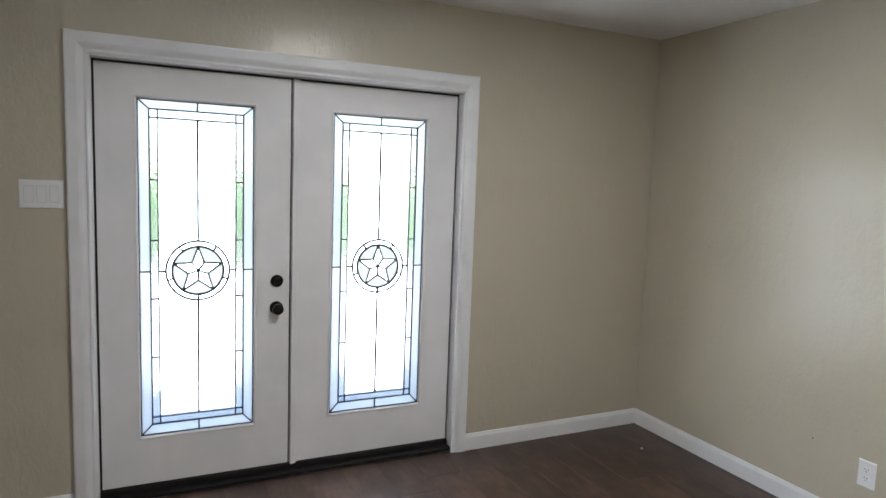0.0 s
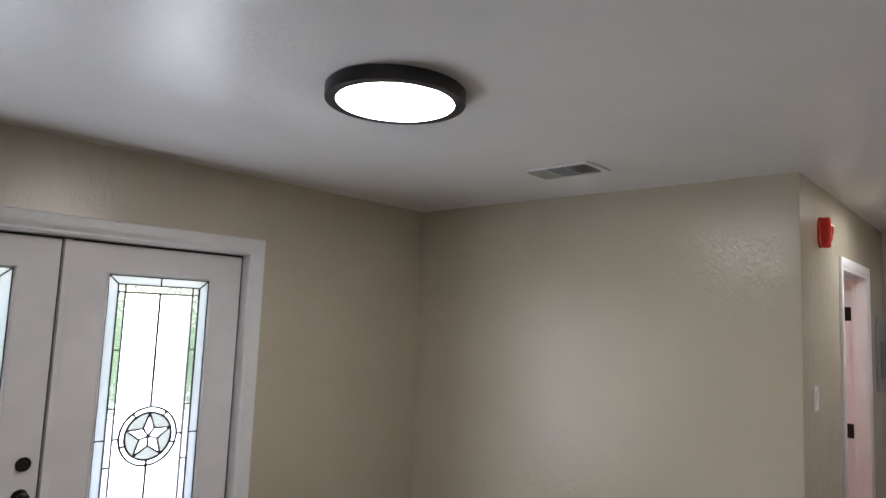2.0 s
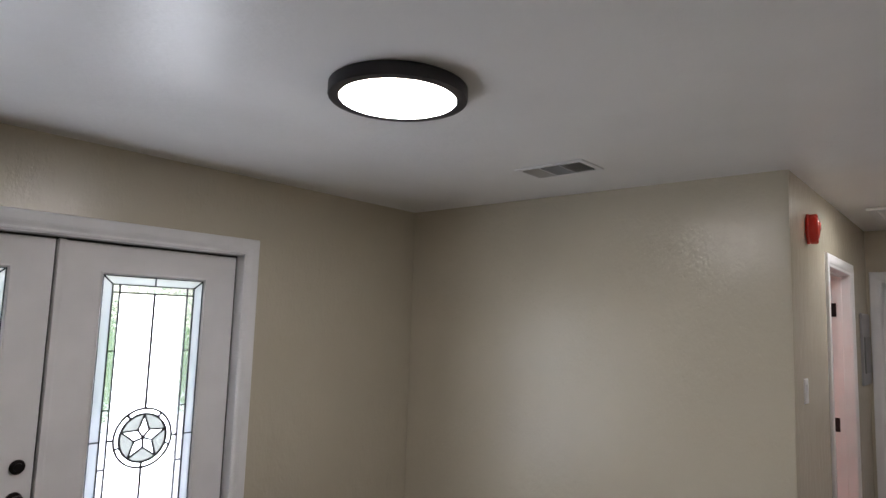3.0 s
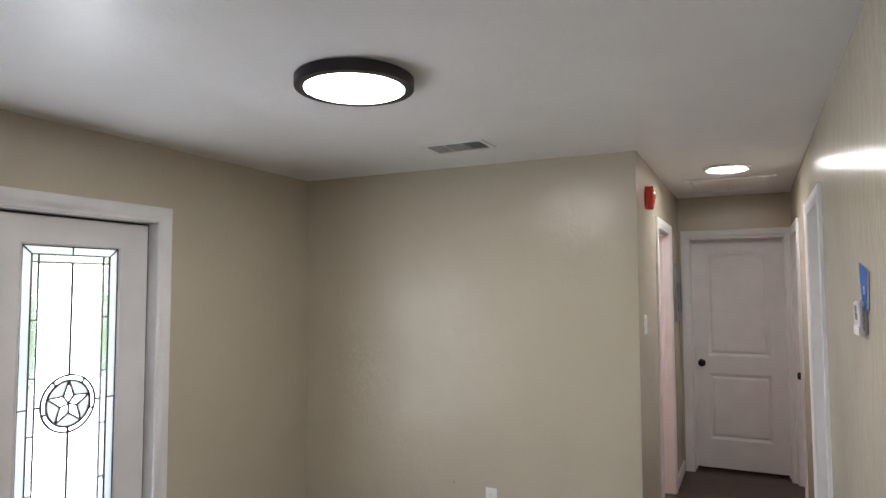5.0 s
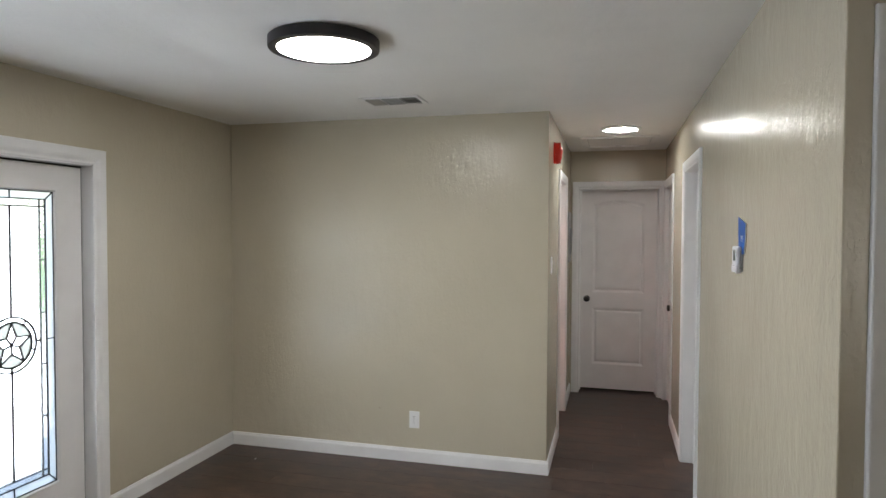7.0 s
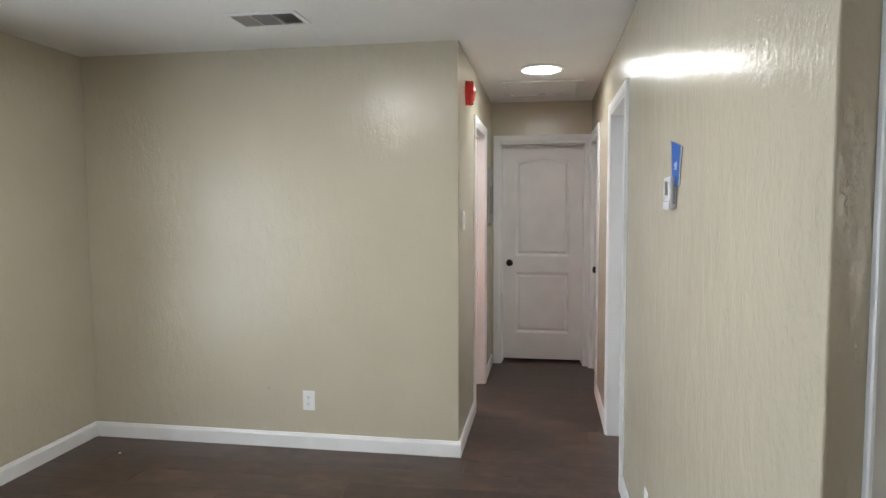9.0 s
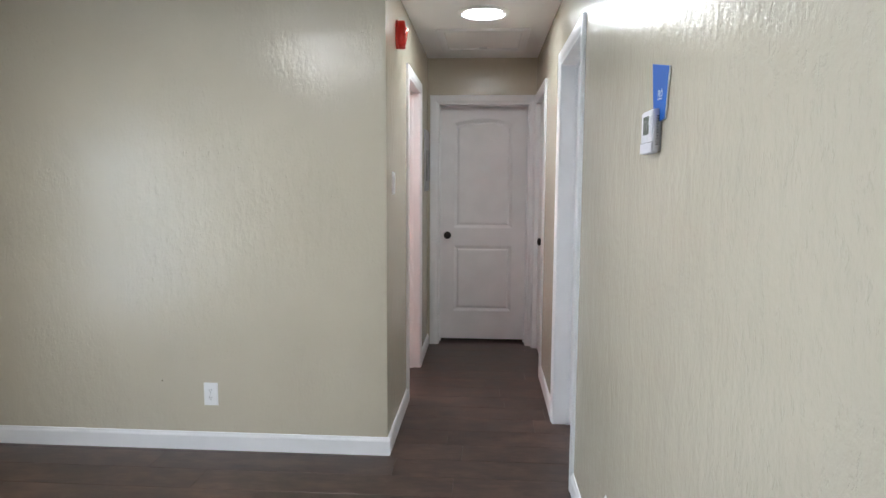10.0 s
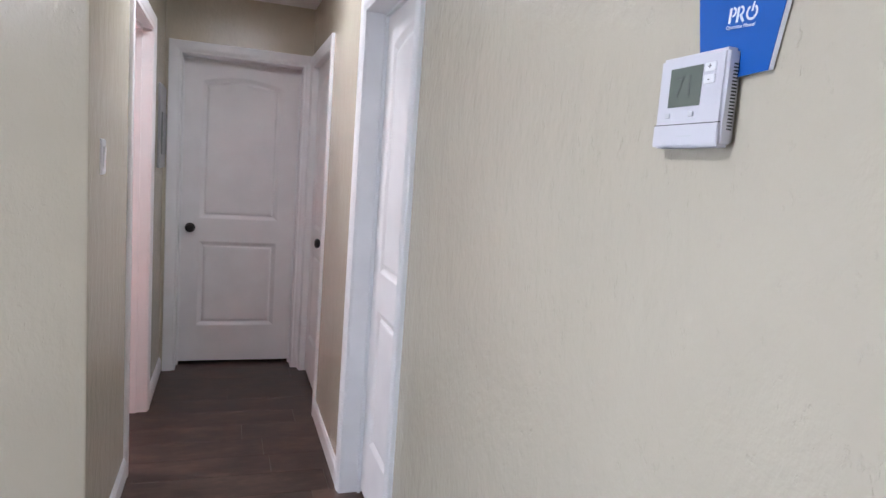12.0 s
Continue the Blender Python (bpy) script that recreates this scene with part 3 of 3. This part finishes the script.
part("frame", boxed((-fx, fx, -fy, -fy + fw, -0.016, 0), (-fx, fx, fy - fw, fy, -0.016, 0), (-fx, -fx + fw, -fy + fw, fy - fw, -0.016, 0), (fx - fw, fx, -fy + fw, fy - fw, -0.016, 0), bevel=0.003),
     WHITE, hatch, "white painted frame")
part("panel", boxed((-fx + fw + 0.003, fx - fw - 0.003, -fy + fw + 0.003, fy - fw - 0.003, -0.006, -0.0005)), CEIL, hatch, "white ceiling-textured panel")
part("latch", boxed((0.235, 0.262, -0.030, 0.030, -0.014, -0.006), bevel=0.002), GREYPLASTIC, hatch, "small grey latch")


# ---- switches, outlets, alarm ----
def plate(name, m, w, h, label, category):
    t = thing(name, m, label, category)
    bm = bmesh.new()
    box(bm, -w / 2, w / 2, -0.0055, 0, -h / 2, h / 2)
    bmesh.ops.bevel(bm, geom=[e for e in bm.edges if all(v.co.y < -0.004 for v in e.verts)], offset=0.0035, segments=3, affect="EDGES")
    part("plate", bm, PLASTIC, t, "", None, True)
    return t


def rocker_switch(m, gangs, label):
    t = plate("light_switch", m, 0.076 + 0.046 * (gangs - 1) - (0.008 if gangs > 1 else 0), 0.118, label, "light switch")
    for k in range(gangs):
        x = (k - (gangs - 1) / 2) * 0.046
        bm = bmesh.new()
        prism(bm, [(x - 0.0175, -0.035), (x + 0.0175, -0.035), (x + 0.0175, 0.035), (x - 0.0175, 0.035)], -0.0062, -0.0045)
        part("surround", bm, GREYPLASTIC, t)
        bm = bmesh.new()
        vs = [bm.verts.new(p) for p in ((x - 0.0155, -0.0055, -0.0325), (x + 0.0155, -0.0055, -0.0325), (x + 0.0155, -0.0055, 0.0325), (x - 0.0155, -0.0055, 0.0325),
                                        (x - 0.0155, -0.0075, -0.0325), (x + 0.0155, -0.0075, -0.0325), (x + 0.0155, -0.011, 0.0325), (x - 0.0155, -0.011, 0.0325))]
        for f in ((3, 2, 1, 0), (4, 5, 6, 7), (0, 1, 5, 4), (1, 2, 6, 5), (2, 3, 7, 6), (3, 0, 4, 7)):
            bm.faces.new([vs[i] for i in f])
        part("rocker", bm, PLASTIC, t)


def outlet(m, label):
    t = plate("wall_outlet", m, 0.076, 0.122, label, "wall outlet")
    for z in (-0.0195, 0.0195):
        bm = bmesh.new()
        prism(bm, [(-0.017, z - 0.009), (-0.010, z - 0.0145), (0.010, z - 0.0145), (0.017, z - 0.009), (0.017, z + 0.009), (0.010, z + 0.0145), (-0.010, z + 0.0145), (-0.017, z + 0.009)], -0.0072, -0.005)
        r = part("receptacle", bm, PLASTIC, t)
        for x, h in ((-0.0064, 0.0045), (0.0064, 0.0036)):
            part("slot", boxed((x - 0.0011, x + 0.0011, -0.0076, -0.0068, z - h + 0.003, z + h + 0.003)), SLOT, r)
        part("slot", boxed((-0.0024, 0.0024, -0.0076, -0.0068, z - 0.0105, z - 0.006)), SLOT, r)
    part("screw", lathe([(0, 0.0), (0.003, 0.0), (0.0028, 0.0012), (0, 0.0014)], 12, "y"), GREYPLASTIC, t, "", pose(0, -0.0055, 0))


rocker_switch(pose(-3.302, -0.0005, 1.422), 3, "white three-gang rocker switch beside the double doors")
rocker_switch(pose(0.225, HL - 0.0005, 1.412), 1, "white single rocker switch on the hallway wall")
outlet(pose(-0.0005, -1.474, 0.302, 0, 0, -90), "white duplex outlet low on the beige wall")
outlet(pose(-1.115, HR + 0.0005, 0.305, 0, 0, 180), "white duplex outlet low by the hallway")

alarm = thing("fire_alarm", pose(0.37, HL - 0.0005, 2.216), "red glossy fire alarm sounder high on the wall", "fire alarm")


def octagon(w, h, k):
    return [(-w, -h + k), (-w + k, -h), (w - k, -h), (w, -h + k), (w, h - k), (w - k, h), (-w + k, h), (-w, h - k)]


def oval(w, h, steps=24):
    return [(w * math.cos(2 * math.pi * k / steps), h * math.sin(2 * math.pi * k / steps)) for k in range(steps)]


def loft(loops):
    bm = bmesh.new()
    rows = [[bm.verts.new((x, -y, z)) for x, z in pts] for pts, y in loops]
    for a, b in zip(rows, rows[1:]):
        for i in range(len(a)):
            j = (i + 1) % len(a)
            bm.faces.new((a[i], a[j], b[j], b[i]))
    bm.faces.new(rows[0])
    bm.faces.new(rows[-1])
    return bm


part("base", loft([(oval(0.045, 0.078), 0), (oval(0.046, 0.079), 0.008), (oval(0.041, 0.073), 0.014)]), RED, alarm, "", None, True)
part("sounder", loft([(oval(0.037, 0.070), 0.014), (oval(0.037, 0.069), 0.030), (oval(0.033, 0.062), 0.044), (oval(0.025, 0.048), 0.053), (oval(0.014, 0.028), 0.057)]), RED, alarm, "", None, True)
part("strobe_lens", loft([(octagon(0.018, 0.026, 0.007), 0.044), (octagon(0.016, 0.024, 0.008), 0.058), (octagon(0.011, 0.017, 0.006), 0.062)]), REDLENS, alarm, "clear red lens", pose(0.004, 0, 0.012), True)
for z in (-0.064, 0.062):
    part("lug", lathe([(0, 0), (0.014, 0), (0.014, 0.026), (0.009, 0.034), (0, 0.036)], 18, "y"), REDLENS, alarm, "", pose(0.008, -0.014, z), True)

breaker = thing("breaker_panel", pose(2.10, HL - 0.0005, 1.59), "grey steel electrical breaker panel set in the wall", "breaker panel")
part("cover", boxed((-0.17, 0.17, -0.014, 0, -0.245, 0.245), bevel=0.003), PANELGREY, breaker)
flap = part("door", boxed((-0.115, 0.125, -0.022, -0.0145, -0.165, 0.085), bevel=0.002), PANELDARK, breaker, "darker hinged flap")
part("latch", boxed((-0.10, -0.08, -0.027, -0.0225, -0.06, -0.02), bevel=0.001), PANELGREY, flap)

# ---- thermostat and its booklet ----
thermo = thing("thermostat", pose(-1.537, HR + 0.0005, 1.546, 0, 0, 180) @ Matrix.Diagonal((1, 0.72, 1, 1)), "white wall thermostat with a grey display", "thermostat")
part("backplate", boxed((-0.051, 0.051, -0.008, 0, -0.047, 0.047), bevel=0.002), GREYPLASTIC, thermo)
bm = bmesh.new()
prism(bm, [(-0.056, -0.0525), (0.056, -0.0525), (0.056, 0.0525), (-0.056, 0.0525)], -0.032, -0.008)
bmesh.ops.bevel(bm, geom=bm.edges[:], offset=0.004, segments=3, affect="EDGES")
part("case", bm, THERMO, thermo, "", None, True)
bm = bmesh.new()
prism(bm, [(-0.0545, -0.0515), (0.0545, -0.0515), (0.0545, -0.0265), (-0.0545, -0.0265)], -0.0345, -0.0315)
bmesh.ops.bevel(bm, geom=bm.edges[:], offset=0.0012, segments=2, affect="EDGES")
flip = part("flip_cover", bm, THERMO, thermo)
part("seam", boxed((-0.0550, 0.0550, -0.0326, -0.0315, -0.0265, -0.0255)), SLOT, thermo, "dark gap over the flip cover")
part("mark", boxed((-0.012, 0.014, -0.0349, -0.0344, -0.0405, -0.0390)), GREYPLASTIC, flip)
screen = part("display", boxed((-0.034, 0.020, -0.0328, -0.0315, -0.006, 0.0385)), LCD, thermo, "grey liquid crystal display")
DIGIT = material("display_digit", (0.085, 0.10, 0.085), 0.4)
text_mesh("digits", "71", 0.034, DIGIT, screen, pose(-0.008, -0.0330, 0.016, 90, 0, 0))
for z, sign in ((0.034, "+"), (0.021, "-")):
    button = part("button", boxed((0.0235, 0.0405, -0.0345, -0.0315, z - 0.0050, z + 0.0050), bevel=0.0012), PLASTIC, thermo)
    text_mesh("sign", sign, 0.010, SLOT, button, pose(0.032, -0.0348, z, 90, 0, 0))
for x in (-0.032, 0.008):
    part("slider", boxed((x - 0.004, x + 0.004, -0.0345, -0.0315, -0.018, -0.0125), bevel=0.0008), GREYPLASTIC, thermo)
    part("caption", boxed((x - 0.008, x + 0.008, -0.0324, -0.0318, -0.0215, -0.0205)), GREYPLASTIC, thermo)
for k in range(20):
    z = -0.034 + 0.0036 * k
    part("vent_slot", boxed((0.0555, 0.0564, -0.020, -0.011, z, z + 0.0016)), SLOT, thermo)

# stands in the gap behind the thermostat's edge, fanned wider at its top
manual = thing("booklet", pose(-1.588, HR + 0.0008, 1.640, 0, 0, 180), "blue printed operation manual tucked behind the thermostat", "booklet")
for k in range(3):
    bm = bmesh.new()
    e = 0.0007 * (3 - k)
    prism(bm, [(-0.052, -0.0740), (0.0438 + e, -0.0688), (0.0655 + e, 0.0465), (-0.078, 0.0755)], -0.0030 - 0.0012 * k, -0.0020 - 0.0012 * k)
    part("page", bm, PAPER, manual)
bm = bmesh.new()
prism(bm, [(-0.053, -0.0750), (0.0433, -0.0693), (0.0650, 0.0480), (-0.081, 0.0770)], -0.0064, -0.0056)
part("cover", bm, BLUE, manual, "bright blue front cover")
sign_at = pose(0, 0, -0.006, 0, 3.5, 0)
for x in (-0.014, -0.003):
    bm = bmesh.new()
    bar(bm, (x - 0.0042, -0.008), (x - 0.0042, 0.008), 0.0032, -0.0068, -0.0065)
    loop = arc(x - 0.001, 0.0035, 0.0042, -90, 90, 10)
    for p, q in zip(loop, loop[1:]):
        bar(bm, p, q, 0.0024, -0.0068, -0.0065)
    if x > -0.005:
        bar(bm, (x - 0.001, 0), (x + 0.005, -0.008), 0.003, -0.0068, -0.0065)
    part("emblem", bm, PAPER, manual, "white printed shape", sign_at)
bm = bmesh.new()
loop = arc(0.0125, 0, 0.0068, 120, 420, 22)
for p, q in zip(loop, loop[1:]):
    bar(bm, p, q, 0.0026, -0.0068, -0.0065)
bar(bm, (0.0125, 0.001), (0.0140, 0.0105), 0.0024, -0.0068, -0.0065)
part("emblem", bm, PAPER, manual, "white printed ring", sign_at)
text_mesh("title", "Operation Manual", 0.0056, PAPER, manual, sign_at @ pose(-0.001, -0.0068, -0.0125, 90, 0, 0))

# ---- outside the front doors ----
whole("ground", boxed((-300, 300, 0.3, 600, -0.30, -0.16)), GRASS, "green lawn in daylight", "lawn", "structure")
whole("pavement", boxed((-7, 6, 0.152, 8.2, -0.158, -0.04), bevel=0.01), CONCRETE, "pale concrete porch slab and driveway", "porch", "structure")


def leafy(bm, centre, radius, count, rnd, size):
    for _ in range(count):
        d = Vector((rnd.gauss(0, 1), rnd.gauss(0, 1), rnd.gauss(0, 1))).normalized()
        p = Vector(centre) + Vector((d.x * radius[0], d.y * radius[1], d.z * radius[2])) * (0.55 + 0.5 * rnd.random())
        a = Vector((rnd.gauss(0, 1), rnd.gauss(0, 1), rnd.gauss(0, 1))).normalized() * size
        b = a.orthogonal().normalized() * size * 0.45
        bm.faces.new([bm.verts.new(p + q) for q in (-a, b, a, -b)])


def shrub(x, y, h, seed):
    rnd = random.Random(seed)
    t = thing("shrub", pose(x, y, -0.16), "dense green garden shrub on the lawn", "shrub", "garden shrubs")
    part("stem", lathe([(0, 0), (0.05, 0), (0.035, h * 0.5), (0, h * 0.7)], 10), BARK, t)
    bm = bmesh.new()
    for _ in range(7):
        c = (rnd.uniform(-0.5, 0.5), rnd.uniform(-0.4, 0.4), h * rnd.uniform(0.35, 0.75))
        leafy(bm, c, (0.5, 0.45, h * 0.28), 130, rnd, 0.075)
    part("crown", bm, LEAF, t)


def tree(x, y, h, seed):
    rnd = random.Random(seed)
    t = thing("tree", pose(x, y, -0.16), "broad leafy green tree on the lawn", "tree", "garden trees")
    part("trunk", lathe([(0, 0), (0.20, 0), (0.15, 0.4), (0.11, h * 0.5), (0, h * 0.8)], 14), BARK, t)
    bm = bmesh.new()
    for _ in range(14):
        c = (rnd.uniform(-1.4, 1.4), rnd.uniform(-1.2, 1.2), h * rnd.uniform(0.42, 0.92))
        leafy(bm, c, (0.9, 0.8, 0.7), 150, rnd, 0.14)
    part("crown", bm, LEAF, t)


for k, (x, y, h) in enumerate(((-6.4, 10.2, 1.6), (-5.1, 9.8, 1.5), (-3.7, 10.3, 1.7), (-2.4, 9.9, 1.6), (-1.2, 10.4, 1.5), (3.1, 10.6, 1.4), (4.7, 10.1, 1.6))):
    shrub(x, y, h, 10 + k)
for k, (x, y, h) in enumerate(((-8.5, 17.0, 5.5), (8.2, 18.5, 6.0))):
    tree(x, y, h, 40 + k)

# ---- small marks ----
whole("nail_hole", lathe([(0, 0), (0.0045, 0), (0.0035, 0.0006), (0, 0.0007)], 10, "y"), material("plaster_hole", (0.16, 0.13, 0.10), 0.9), "small dark nail hole in the beige wall", "nail hole", "", pose(-0.0006, -1.211, 0.367, 0, 0, -90))
whole("plaster_crumb", lathe([(0, 0), (0.006, 0), (0.0065, 0.003), (0.003, 0.006), (0, 0.0065)], 7), PAPER, "tiny white crumb of plaster on the dark floor", "crumb", "", pose(-0.26, -0.355, 0.0005))

# ---- floor ----
floor = whole("floor", boxed((-7.6, 4.1, -6.5, 0.024, -0.12, -0.011)), CORE, "dark walnut-brown laminate plank floor", "floor", "structure")
W, L = 0.195, 1.22


def plank_mesh(length):
    bm = bmesh.new()
    box(bm, 0.0001, W - 0.0001, 0.0001, length - 0.0001, -0.010, 0.0)
    bmesh.ops.bevel(bm, geom=[e for e in bm.edges if all(v.co.z > -0.001 for v in e.verts)], offset=0.0011, segments=1, affect="EDGES")
    return finish("plank", bm, PLANK)


full = plank_mesh(L)
rnd = random.Random(5)
rest = bmesh.new()
for c in range(61):
    x = -7.646 + W * c
    y = -6.5 - rnd.random() * L
    while y < -0.02:
        if y < -6.5:
            box(rest, x + 0.0004, x + W - 0.0004, -6.5, y + L - 0.0004, -0.010, 0.0)
            y += L
            continue
        near = -4.9 < x < 2.4 and y > -3.9
        if near and y + L < 0.022:
            ob = new("plank", full)
            ob.parent, ob.location = floor, (x, y, 0)
        elif near:
            ob = new("plank", plank_mesh(0.022 - y))
            ob.parent, ob.location = floor, (x, y, 0)
        else:
            box(rest, x + 0.0004, x + W - 0.0004, y + 0.0004, min(y + L, 0.022) - 0.0004, -0.010, 0.0)
        y += L
tagged(part("planks_beyond", rest, PLANK, floor), kind="stuff")
